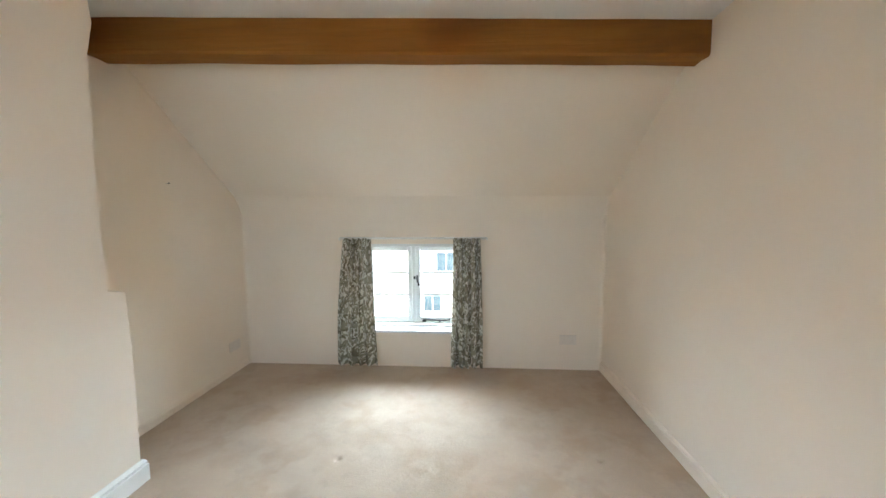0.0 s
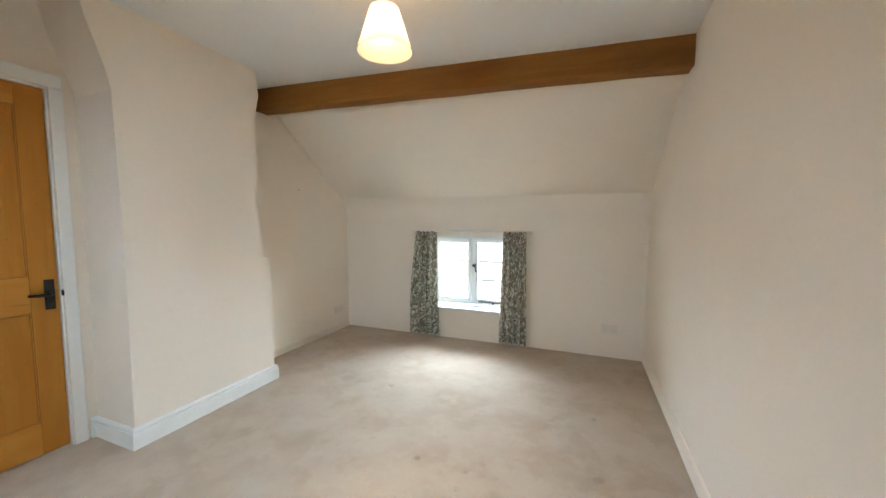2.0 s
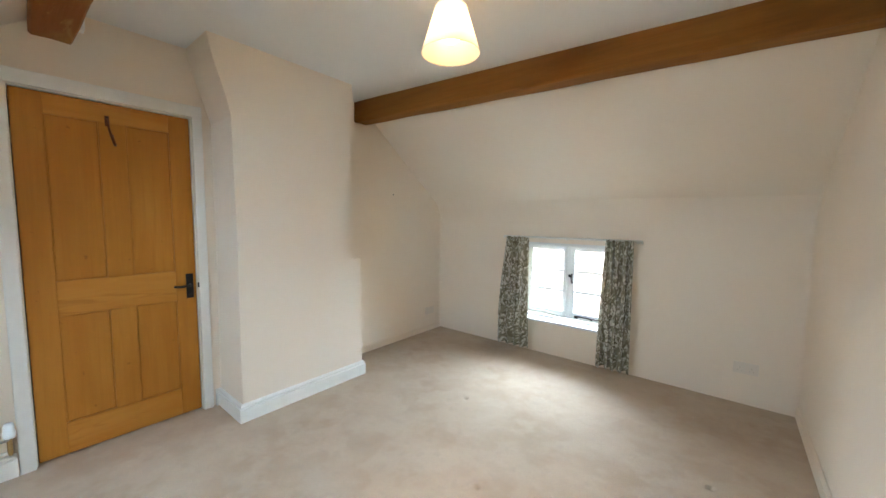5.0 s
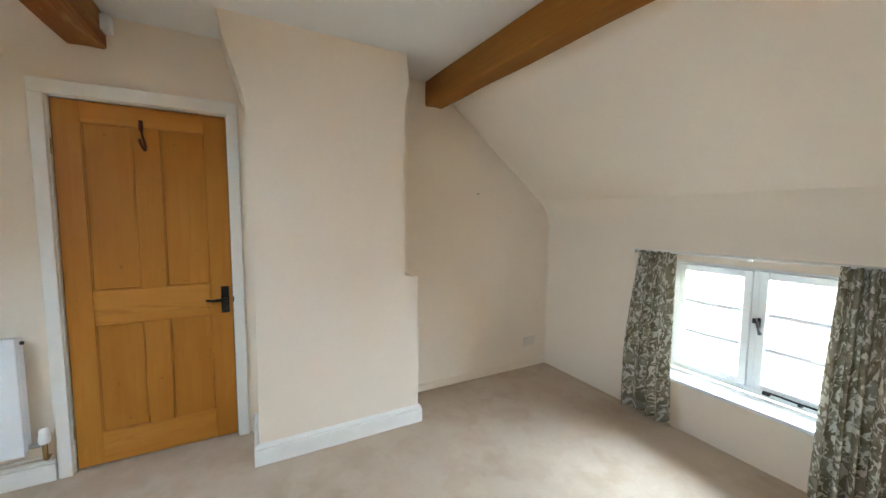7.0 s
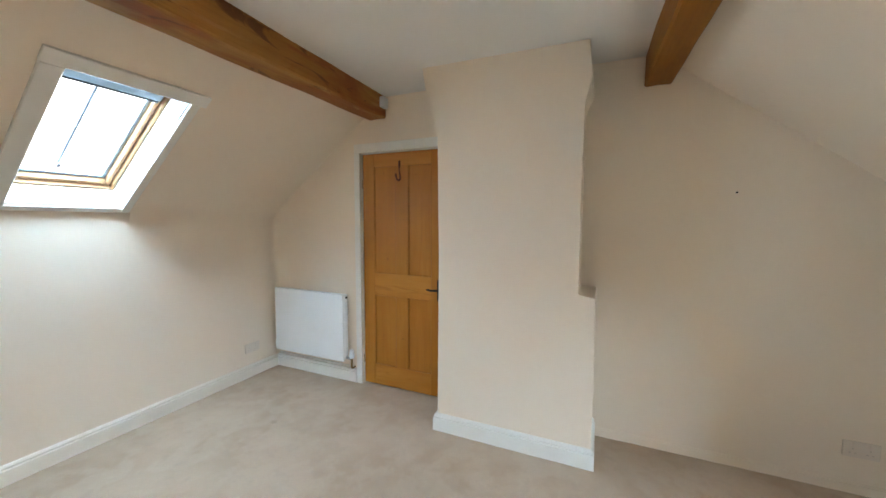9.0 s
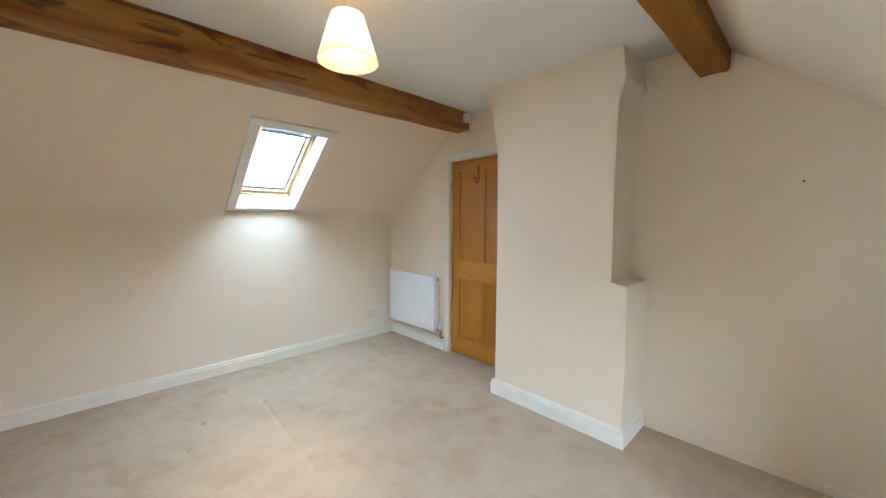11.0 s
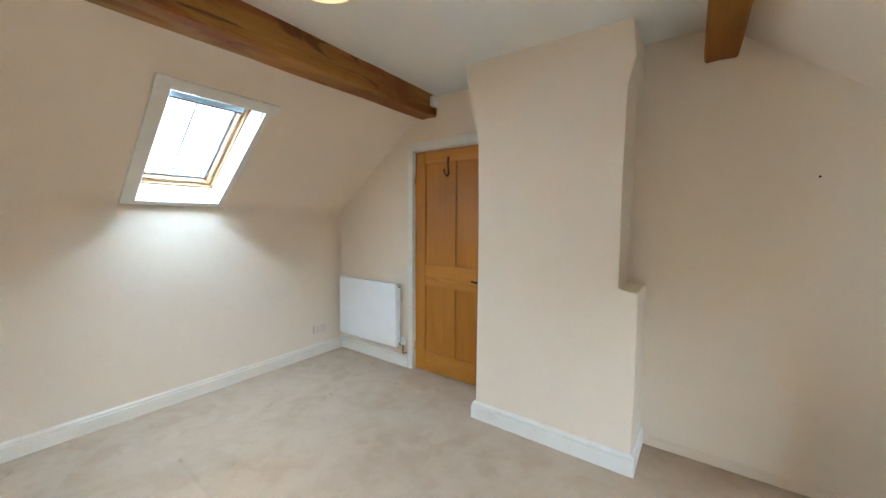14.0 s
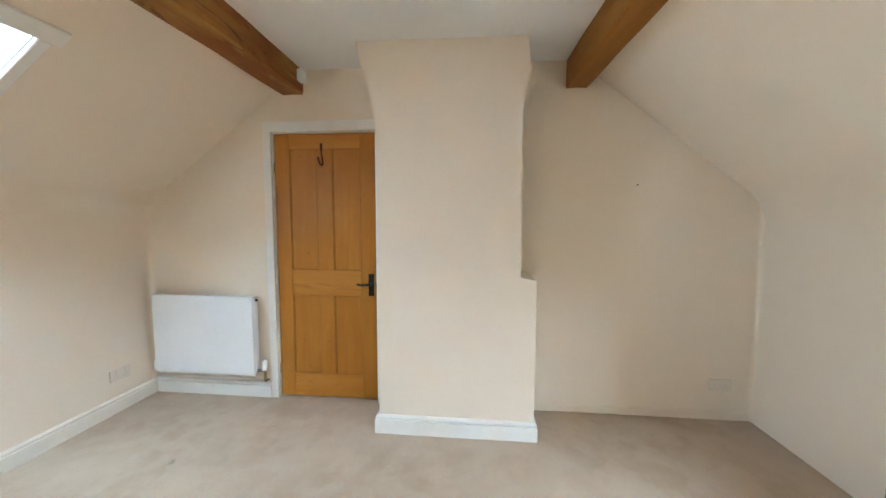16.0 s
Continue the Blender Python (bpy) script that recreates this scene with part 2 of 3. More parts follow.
def lathe(profile, centre, seg=32, axis="z"):
    """Turn a profile of (radius, height) about an upright axis."""
    b = bmesh.new()
    rings = []
    for r, z in profile:
        rings.append([b.verts.new((centre[0] + r * math.cos(2 * math.pi * i / seg), centre[1] + r * math.sin(2 * math.pi * i / seg), centre[2] + z)) for i in range(seg)])
    for a, c in zip(rings, rings[1:]):
        for i in range(seg):
            b.faces.new((a[i], a[(i + 1) % seg], c[(i + 1) % seg], c[i]))
    return b


def prism(points, place, depth):
    """A polygon given in (u, v), set by place(u, v, w) and carried from w = 0 to w = depth."""
    b = bmesh.new()
    f = [b.verts.new(place(u, v, 0)) for u, v in points]
    k = [b.verts.new(place(u, v, depth)) for u, v in points]
    b.faces.new(f)
    b.faces.new(k[::-1])
    n = len(points)
    for i in range(n):
        b.faces.new((f[i], k[i], k[(i + 1) % n], f[(i + 1) % n]))
    return b


def slab(us, vs, hole, place, thick):
    """A slab on the grid us by vs, open in the cells for which hole(u, v) is true."""
    b = bmesh.new()
    nu, nv = len(us) - 1, len(vs) - 1
    vert = {}

    def at(i, j, w):
        if (i, j, w) not in vert:
            vert[i, j, w] = b.verts.new(place(us[i], vs[j], w * thick))
        return vert[i, j, w]
    full = {(i, j) for i in range(nu) for j in range(nv) if not hole((us[i] + us[i + 1]) / 2, (vs[j] + vs[j + 1]) / 2)}
    for i, j in full:
        c = [(i, j), (i + 1, j), (i + 1, j + 1), (i, j + 1)]
        b.faces.new([at(*p, 0) for p in c])
        b.faces.new([at(*p, 1) for p in c[::-1]])
        for (p, q), side in zip(zip(c, c[1:] + c[:1]), ((i, j - 1), (i + 1, j), (i, j + 1), (i - 1, j))):
            if side not in full:
                b.faces.new((at(*p, 0), at(*p, 1), at(*q, 1), at(*q, 0)))
    return b


def sweep(points, radius, seg=8):
    """A round bar along a line of points."""
    b = bmesh.new()
    rings = []
    pts = [Vector(p) for p in points]
    for i, p in enumerate(pts):
        d = (pts[min(i + 1, len(pts) - 1)] - pts[max(i - 1, 0)]).normalized()
        q = d.to_track_quat("Z", "Y")
        r = radius[i] if isinstance(radius, (list, tuple)) else radius
        rings.append([b.verts.new(p + q @ Vector((r * math.cos(2 * math.pi * k / seg), r * math.sin(2 * math.pi * k / seg), 0))) for k in range(seg)])
    for a, c in zip(rings, rings[1:]):
        for k in range(seg):
            b.faces.new((a[k], a[(k + 1) % seg], c[(k + 1) % seg], c[k]))
    b.faces.new(rings[0][::-1])
    b.faces.new(rings[-1])
    return b


# ---- structure ----
OPEN_Y0, OPEN_Y1, OPEN_Z = 0.507, 1.285, 1.999       # doorway
WIN_X0, WIN_X1, WIN_Z0, WIN_Z1 = -0.43, 0.50, 0.325, 1.13
T_W, T_N = 0.14, 0.32

N_TOP_Y, S_TOP_Y = 2.65, 0.74
GABLE = [(N + 0.3, -0.15), (N + 0.3, 1.35), (N_TOP_Y, 2.50), (S_TOP_Y, 2.51), (S - 0.25, 1.37), (S - 0.25, -0.15)]
wall_w = link_mesh("wall_west", prism([(OPEN_Y0, -0.15), (OPEN_Y0, OPEN_Z), (OPEN_Y1, OPEN_Z), (OPEN_Y1, -0.15)] + GABLE,
                   lambda u, v, w: (W - w, u, v), T_W), CREAM)
tagged(wall_w, "cream painted plaster gable wall around a doorway", "wall", kind="structure")
wall_e = link_mesh("wall_east", prism(GABLE, lambda u, v, w: (E + w, u, v), T_W), CREAM)
tagged(wall_e, "plain cream painted plaster gable wall", "wall", kind="structure")
wall_n = link_mesh("wall_north", slab([W - 0.1, WIN_X0, WIN_X1, E + 0.1], [-0.15, WIN_Z0, WIN_Z1, KNEE + 0.05],
                   lambda u, v: WIN_X0 < u < WIN_X1 and WIN_Z0 < v < WIN_Z1, lambda u, v, w: (u, N + w, v), T_N), CREAM)
tagged(wall_n, "low cream plaster wall with a small cottage window", "wall", kind="structure")
wall_s = link_mesh("wall_south", slab([W - 0.1, E + 0.1], [-0.15, KNEE + 0.0], lambda u, v: False, lambda u, v, w: (u, S - w, v), 0.25), CREAM)
tagged(wall_s, "low cream plaster wall under a sloping ceiling", "wall", kind="structure")

# sloping ceilings: u along x, v up the slope, w outwards
SS = (TOP - KNEE) / (S_TOP_Y - S)
S_UP = Vector((0, 1, SS)).normalized()
S_OUT = Vector((0, -S_UP.z, S_UP.y))
S_LEN = math.hypot(S_TOP_Y - S, TOP - KNEE)


def on_south(u, v, w):
    return Vector((u, S, KNEE)) + S_UP * v + S_OUT * w


SK_X0, SK_X1 = -0.305, 0.212
SK_V0, SK_V1 = 0.056, 1.005
slope_s = link_mesh("ceiling_slope_south", slab([W - 0.1, SK_X0, SK_X1, E + 0.1], [-0.12, SK_V0, SK_V1, S_LEN + 0.2],
                    lambda u, v: SK_X0 < u < SK_X1 and SK_V0 < v < SK_V1, on_south, 0.19), CREAM)
tagged(slope_s, "cream sloping ceiling pierced by a roof window", "ceiling", kind="structure")


def drop(x, y):
    """How far the old ceiling sags towards its north-east corner."""
    a = min(max((x - W) / (E - W), 0), 1)
    b = min(max((y - 1.2) / 1.4, 0), 1)
    return -0.12 * a * b


bm = bmesh.new()
top_edge = []
low_edge = []
for k in range(13):
    x = W - 0.05 + (E - W + 0.1) * k / 12
    low_edge.append(bm.verts.new((x, N, KNEE)))
    top_edge.append(bm.verts.new((x, N_TOP_Y - 0.06, TOP + drop(x, 3) + 0.046)))
for k in range(12):
    bm.faces.new((low_edge[k], low_edge[k + 1], top_edge[k + 1], top_edge[k]))
r = bmesh.ops.extrude_face_region(bm, geom=bm.faces[:])
bmesh.ops.translate(bm, verts=[v for v in r["geom"] if isinstance(v, bmesh.types.BMVert)], vec=(0, 0.14, 0.2))
slope_n = link_mesh("ceiling_slope_north", bm, CREAM)
tagged(slope_n, "cream sloping ceiling above the low window", "ceiling", kind="structure")

bm = bmesh.new()
nx, ny = 16, 12
grid = [[bm.verts.new((W - 0.05 + (E - W + 0.1) * i / nx, 0.62 + (N_TOP_Y + 0.05 - 0.62) * j / ny, 0)) for i in range(nx + 1)] for j in range(ny + 1)]
for row in grid:
    for v in row:
        v.co.z = TOP + drop(v.co.x, v.co.y)
for j in range(ny):
    for i in range(nx):
        bm.faces.new((grid[j][i], grid[j][i + 1], grid[j + 1][i + 1], grid[j + 1][i]))
r = bmesh.ops.extrude_face_region(bm, geom=bm.faces[:])
bmesh.ops.translate(bm, verts=[v for v in r["geom"] if isinstance(v, bmesh.types.BMVert)], vec=(0, 0, 0.15))
ceiling = link_mesh("ceiling", bm, CEILING)
tagged(ceiling, "flat off-white plaster ceiling between two oak beams", "ceiling", kind="structure")


def cove(name, start, end, d1, d2, reach, seg=8):
    """A soft plaster curve that fills the inner angle along a line, between the surfaces that leave it towards d1 and d2."""
    a, e, d1, d2 = Vector(start), Vector(end), Vector(d1).normalized() * reach, Vector(d2).normalized() * reach
    b = bmesh.new()
    rows = [[b.verts.new(c + (1 - t) ** 2 * d1 + t * t * d2) for t in [i / seg for i in range(seg + 1)]] for c in (a, e)]
    for i in range(seg):
        b.faces.new((rows[0][i], rows[0][i + 1], rows[1][i + 1], rows[1][i]))
    s = -(d1 + d2) * 0.05
    q = [b.verts.new(c + d + s) for d in (d1, Vector(), d2) for c in (a, e)]
    b.faces.new((q[0], q[1], q[3], q[2]))
    b.faces.new((q[2], q[3], q[5], q[4]))
    ob = link_mesh(name, b, CREAM)
    for p in ob.data.polygons[:seg]:
        p.use_smooth = True
    return tagged(ob, "soft cream plaster curve in an inner corner", "plaster cove", kind="structure")


N_UP = Vector((0, N_TOP_Y - N, TOP - KNEE)).normalized()
cove("trim_cove_north", (W, N, KNEE), (E, N, KNEE), (0, 0, -1), N_UP, 0.17)
cove("trim_cove_south_west", (W, S, KNEE), (SK_X0 - 0.05, S, KNEE), (0, 0, -1), S_UP, 0.10)
cove("trim_cove_south_east", (SK_X1 + 0.08, S, KNEE), (E, S, KNEE), (0, 0, -1), S_UP, 0.10)
cove("trim_cove_corner_north_west", (W, N, -0.02), (W, N, KNEE), (1, 0, 0), (0, -1, 0), 0.035)
cove("trim_cove_corner_north_east", (E, N, -0.02), (E, N, KNEE), (-1, 0, 0), (0, -1, 0), 0.035)
cove("trim_cove_corner_south_west", (W, S, 0.10), (W, S, KNEE), (1, 0, 0), (0, 1, 0), 0.05)
cove("trim_cove_corner_south_east", (E, S, 0.08), (E, S, KNEE), (-1, 0, 0), (0, 1, 0), 0.05)

# chimney breast, with a ledge and corbelled shoulders
bm = prism([(1.394, -0.05), (2.373, -0.05), (2.376, 0.5), (2.372, 1.008), (2.267, 1.012), (2.272, 1.6), (2.268, 2.09), (2.282, 2.15), (2.308, 2.20), (2.316, 2.24),
            (2.300, 2.34), (2.292, 2.46), (1.268, 2.46), (1.300, 2.30), (1.368, 2.08), (1.400, 1.98), (1.402, 1.2)],
           lambda u, v, w: (CH - w, u, v), 0.40)
bmesh.ops.bevel(bm, geom=[e for e in bm.edges if (abs(e.verts[0].co.x - CH) < 1e-5 and abs(e.verts[1].co.x - CH) < 1e-5) or (abs(e.verts[0].co.z - 1.01) < 0.01 and abs(e.verts[1].co.z - 1.01) < 0.01)],
                offset=0.010, segments=4, profile=0.5, affect="EDGES")
tagged(link_mesh("chimney_breast", bm, CREAM), "cream plastered chimney breast with a side ledge and splayed top", "chimney breast", kind="structure")

# carpet, with dents left by furniture and a seam
DENTS = [(0.366, 1.901), (0.708, 1.966), (0.644, 1.775), (1.278, 2.667), (0.64, 1.892), (1.277, 2.072), (0.261, 0.268), (0.297, 1.261),
         (1.299, 0.775), (0.855, -0.355), (0.45, -0.086), (0.786, 0.577), (0.66, 0.30), (0.10, 0.55), (-0.2, 2.6), (-0.75, 0.3)]
bm = bmesh.new()
nx, ny = 320, 440
cols = []
for j in range(ny + 1):
    y = S - 0.02 + (N - S + 0.04) * j / ny
    row = []
    for i in range(nx + 1):
        x = W - 0.06 + (E - W + 0.08) * i / nx
        z = 0.004 * noise.noise((x * 1.1, y * 1.1, 3)) + 0.0018 * noise.noise((x * 9, y * 9, 0))
        for k, (a, c) in enumerate(DENTS):
            q = (x - a) ** 2 + (y - c) ** 2
            if q < 0.01:
                z -= (0.013 + 0.006 * (k % 3 == 0)) * math.exp(-q / (0.00022 + 0.00016 * (k % 4 == 1)))
        if 0.27 < y < 1.26:
            z -= 0.0045 * math.exp(-((x - 0.26 - 0.036 * (y - 0.27)) / 0.012) ** 2)
        row.append(bm.verts.new((x, y, z)))
    cols.append(row)
for j in range(ny):
    for i in range(nx):
        bm.faces.new((cols[j][i], cols[j][i + 1], cols[j + 1][i + 1], cols[j + 1][i]))
floor = link_mesh("floor", bm, CARPET, True)
tagged(floor, "worn beige fitted carpet with furniture dents", "carpet", kind="structure")
tagged(link_mesh("floor_slab", box(W - 0.3, E + 0.3, S - 0.3, N + 0.3, -0.25, -0.03), DARK), "floor boards beneath the carpet", "subfloor", kind="structure")


# skirting boards: a moulded section carried along a straight run
def skirting(name, a, b, out, h, mat, depth=0.022, ends=(0, 0)):
    a, b, o = Vector(a), Vector(b), Vector(out)
    d = (b - a).normalized()
    sec = [(0, -0.02), (depth, -0.02), (depth, h * 0.72), (depth * 0.92, h * 0.755), (depth * 0.42, h * 0.775), (depth * 0.40, h * 0.81), (depth * 0.78, h * 0.825), (depth * 0.80, h * 0.88), (depth * 0.55, h * 0.95), (depth * 0.25, h), (0, h)]
    bm = bmesh.new()
    r0 = [bm.verts.new(a + o * s - d * s * ends[0] + Vector((0, 0, z))) for s, z in sec]
    r1 = [bm.verts.new(b + o * s + d * s * ends[1] + Vector((0, 0, z))) for s, z in sec]
    for i in range(len(sec) - 1):
        bm.faces.new((r0[i], r0[i + 1], r1[i + 1], r1[i]))
    bm.faces.new(r0)
    bm.faces.new(r1[::-1])
    return tagged(link_mesh(name, bm, mat), "white painted moulded skirting board", "skirting board", kind="structure")


skirting("baseboard_south", (W, S, 0), (E, S, 0), (0, 1, 0), 0.110, SKIRT)
skirting("baseboard_west_by_radiator", (W, S, 0), (W, 0.445, 0), (1, 0, 0), 0.118, GLOSS)
skirting("baseboard_chimney_side", (W, 1.394, 0), (CH, 1.394, 0), (0, -1, 0), 0.118, GLOSS, ends=(0, 1))
skirting("baseboard_chimney_front", (CH, 1.394, 0), (CH, 2.373, 0), (1, 0, 0), 0.118, GLOSS, ends=(1, 1))
skirting("baseboard_chimney_back", (CH, 2.373, 0), (W, 2.373, 0), (0, 1, 0), 0.118, GLOSS, ends=(1, 0))
skirting("baseboard_east", (E, S, 0), (E, N, 0), (-1, 0, 0), 0.09, CREAM, depth=0.016)
skirting("baseboard_behind_door", (W, 1.36, 0), (W, 1.394, 0), (1, 0, 0), 0.118, GLOSS)
skirting("baseboard_west_alcove", (W, 2.373, 0), (W, N, 0), (1, 0, 0), 0.06, CREAM, depth=0.006)


# ---- beams ----
def beam(name, west, east, mat, label, wane=()):
    """An old hewn beam between two end sections (y0, y1, z0, z1)."""
    bm = bmesh.new()
    n = 60
    rings = []
    for i in range(n + 1):
        t = i / n
        y0, y1, z0, z1 = (a + (b - a) * t for a, b in zip(west, east))
        x = W - 0.02 + (E - W + 0.04) * t
        c = 0.010
        j = [0.006 * noise.noise((x * 3.1, q * 2.7, z0)) for q in range(8)]
        pts = [(y0 + j[0], z1), (y0 + j[1], z0 + c), (y0 + c + j[1], z0 + j[2]), ((y0 + y1) / 2, z0 + j[3]), (y1 - c + j[4], z0 + j[2]), (y1 + j[4], z0 + c),
               (y1 + j[5], (z0 + z1) / 2), (y1 + j[6], z1)]
        rings.append([bm.verts.new((x, y, z)) for y, z in pts])
    for a, b in zip(rings, rings[1:]):
        for k in range(8):
            bm.faces.new((a[k], a[(k + 1) % 8], b[(k + 1) % 8], b[k]))
    bm.faces.new(rings[0])
    bm.faces.new(rings[-1][::-1])
    ob = link_mesh(name, bm, mat)
    return tagged(ob, label, "beam", kind="structure")


beam("ceiling_beam_north", (2.592, 2.738, 2.250, 2.46), (2.640, 2.772, 2.145, 2.36), OAK, "square hewn honey-brown oak ceiling beam")
beam("ceiling_beam_south", (0.600, 0.758, 2.262, 2.47), (0.565, 0.800, 2.235, 2.47), OAK_STAINED, "hewn oak ceiling beam with dark bark stains")

# ---- door ----
door = empty("door_1")
tagged(door, "closed four-panel oiled oak door with black latch", "door", kind="structure")
DX = W - 0.014
D0, D1, DZ0, DZ1 = 0.517, 1.275, 0.012, 1.989
P = [(0.629, 0.838), (0.955, 1.164)]
Q = [(0.190, 0.797), (0.989, 1.881)]
for y0, y1 in ((D0, P[0][0]), (P[1][1], D1)):
    part("stile", box(DX - 0.04, DX, y0, y1, DZ0, DZ1, 0.002, 1), PINE_V, door)
for z0, z1 in ((DZ0, Q[0][0]), (Q[0][1], Q[1][0]), (Q[1][1], DZ1)):
    part("rail", box(DX - 0.04, DX, P[0][0], P[1][1], z0, z1, 0.002, 1), PINE_H, door)
for z0, z1 in Q:
    part("muntin", box(DX - 0.04, DX, P[0][1], P[1][0], z0, z1, 0.002, 1), PINE_V, door)
    for y0, y1 in P:
        bm = box(DX - 0.030, DX - 0.010, y0 - 0.004, y1 + 0.004, z0 - 0.004, z1 + 0.004)
        part("panel", bm, PINE_V, door)
        b = bmesh.new()
        for a in ((y0, y0 + 0.007, z0, z1), (y1 - 0.007, y1, z0, z1), (y0 + 0.007, y1 - 0.007, z1 - 0.007, z1), (y0 + 0.007, y1 - 0.007, z0, z0 + 0.007)):
            box(DX - 0.016, DX - 0.004, *a, 0.003, 1, b)
        part("panel_moulding", b, PINE_V, door)
handle = part("latch_handle", box(DX, DX + 0.006, 1.217, 1.259, 0.803, 0.968, 0.002, 1), IRON, door, "black iron lever latch on a rectangular plate")
part("lever", sweep([(DX + 0.004, 1.238, 0.892), (DX + 0.035, 1.238, 0.892), (DX + 0.045, 1.225, 0.892), (DX + 0.046, 1.18, 0.889), (DX + 0.043, 1.142, 0.894)],
                    [0.010, 0.009, 0.009, 0.0085, 0.007], 10), IRON, handle)
part("screw", cyl((DX + 0.005, 1.238, 0.955), (DX + 0.008, 1.238, 0.955), 0.004), IRON, handle)
part("screw", cyl((DX + 0.005, 1.238, 0.816), (DX + 0.008, 1.238, 0.816), 0.004), IRON, handle)
for z in (0.225, 1.745):
    part("hinge", cyl((DX + 0.004, D0 - 0.006, z - 0.038), (DX + 0.004, D0 - 0.006, z + 0.038), 0.006, seg=10), BRASS, door, "small aged brass butt hinge")
part("latch_keep", box(W + 0.001, W + 0.016, D1 + 0.004, D1 + 0.016, 0.872, 0.905, 0.002, 1), IRON, door)
frame_ob = empty("door_frame")
tagged(frame_ob, "white painted door lining and architrave", "door frame", kind="structure")
for n, a in (("architrave", (0.449, 0.507, -0.01, 2.000)), ("architrave", (1.285, 1.343, -0.01, 2.000)), ("head_architrave", (0.449, 1.343, 2.000, 2.074))):
    part(n, box(W - 0.004, W + 0.018, *a, 0.005, 2), GLOSS, frame_ob)
for n, a in (("jamb", (0.507, 0.5130, -0.01, 1.999)), ("jamb", (1.2790, 1.285, -0.01, 1.999)), ("head", (0.5130, 1.2790, 1.9945, 1.999))):
    part(n, box(W - T_W, W - 0.004, *a), GLOSS, frame_ob)
# Unseen dark board added behind the door so its edge gaps read black.
tagged(link_mesh("door_gap_backing", box(W - T_W - 0.06, W - T_W - 0.01, 0.40, 1.40, -0.1, 2.1), DARK), "unseen dark board added to blacken the gaps round the door", "wall", kind="structure")

hook = empty("coat_hook")
tagged(hook, "dark antique iron coat hook on the oak door", "hook")
part("back_plate", box(DX, DX + 0.006, 0.866, 0.886, 1.862, 1.920, 0.003, 1), RUST, hook)
part("hook_arm", sweep([(DX + 0.005, 0.874, 1.905), (DX + 0.012, 0.878, 1.87), (DX + 0.016, 0.884, 1.83), (DX + 0.020, 0.892, 1.795), (DX + 0.030, 0.898, 1.768),
                        (DX + 0.048, 0.898, 1.754), (DX + 0.066, 0.893, 1.762), (DX + 0.074, 0.886, 1.785), (DX + 0.070, 0.882, 1.805)],
                       [0.0045, 0.005, 0.0055, 0.0065, 0.0075, 0.0075, 0.007, 0.0065, 0.0085], 10), RUST, hook, smooth=True)
part("screw", cyl((DX + 0.005, 0.876, 1.912), (DX + 0.009, 0.876, 1.912), 0.004, seg=10), IRON, hook)

# ---- radiator ----
rad = empty("radiator")
tagged(rad, "white enamelled panel radiator with flat front", "radiator")
RX = W + 0.10
bm = box(RX - 0.022, RX, -0.432, 0.370, 0.200, 0.800, 0.006, 3)
part("front_panel", bm, ENAMEL, rad)
part("rear_panel", box(RX - 0.066, RX - 0.052, -0.425, 0.363, 0.208, 0.792, 0.004, 2), ENAMEL, rad)
for y in (-0.432, 0.358):
    part("side_cover", box(RX - 0.070, RX - 0.0225, y, y + 0.012, 0.215, 0.790, 0.003, 1), ENAMEL, rad)
for k in range(26):
    y = -0.405 + k * 0.030
    part("top_grille_bar", box(RX - 0.0515, RX - 0.0225, y, y + 0.012, 0.786, 0.794), ENAMEL, rad)
part("bleed_valve", cyl((RX - 0.045, 0.371, 0.765), (RX - 0.045, 0.382, 0.765), 0.009), DARK, rad)
valve = part("valve_body", cyl((RX - 0.045, 0.370, 0.225), (RX - 0.045, 0.425, 0.225), 0.011), STEEL, rad, "chromed radiator valve")
part("valve_head", lathe([(0, 0.0), (0.020, 0.0), (0.023, 0.012), (0.022, 0.035), (0.0195, 0.038), (0.0195, 0.060), (0.016, 0.074), (0, 0.076)], (RX - 0.045, 0.425, 0.232), 20), ENAMEL, valve, "white thermostatic valve head", True)
part("valve_tail", cyl((RX - 0.045, 0.425, 0.15), (RX - 0.045, 0.425, 0.235), 0.010), BRASS, valve)
part("pipe", sweep([(RX - 0.045, 0.425, 0.16), (RX - 0.045, 0.425, 0.145), (RX - 0.055, 0.425, 0.138), (W + 0.008, 0.425, 0.138)], 0.0075, 10), BRASS, valve)
lock = part("lockshield_valve", cyl((RX - 0.045, -0.432, 0.225), (RX - 0.045, -0.470, 0.225), 0.010), STEEL, rad)
part("lockshield_cap", cyl((RX - 0.045, -0.470, 0.20), (RX - 0.045, -0.470, 0.27), 0.013), ENAMEL, lock)
part("pipe_run", cyl((W + 0.034, -0.45, 0.148), (W + 0.034, 0.425, 0.148), 0.008, seg=10), GLOSS, rad, "painted copper pipe under the radiator")
for y in (-0.25, 0.18):
    part("bracket", box(W + 0.001, RX - 0.067, y, y + 0.03, 0.25, 0.75), ENAMEL, rad)


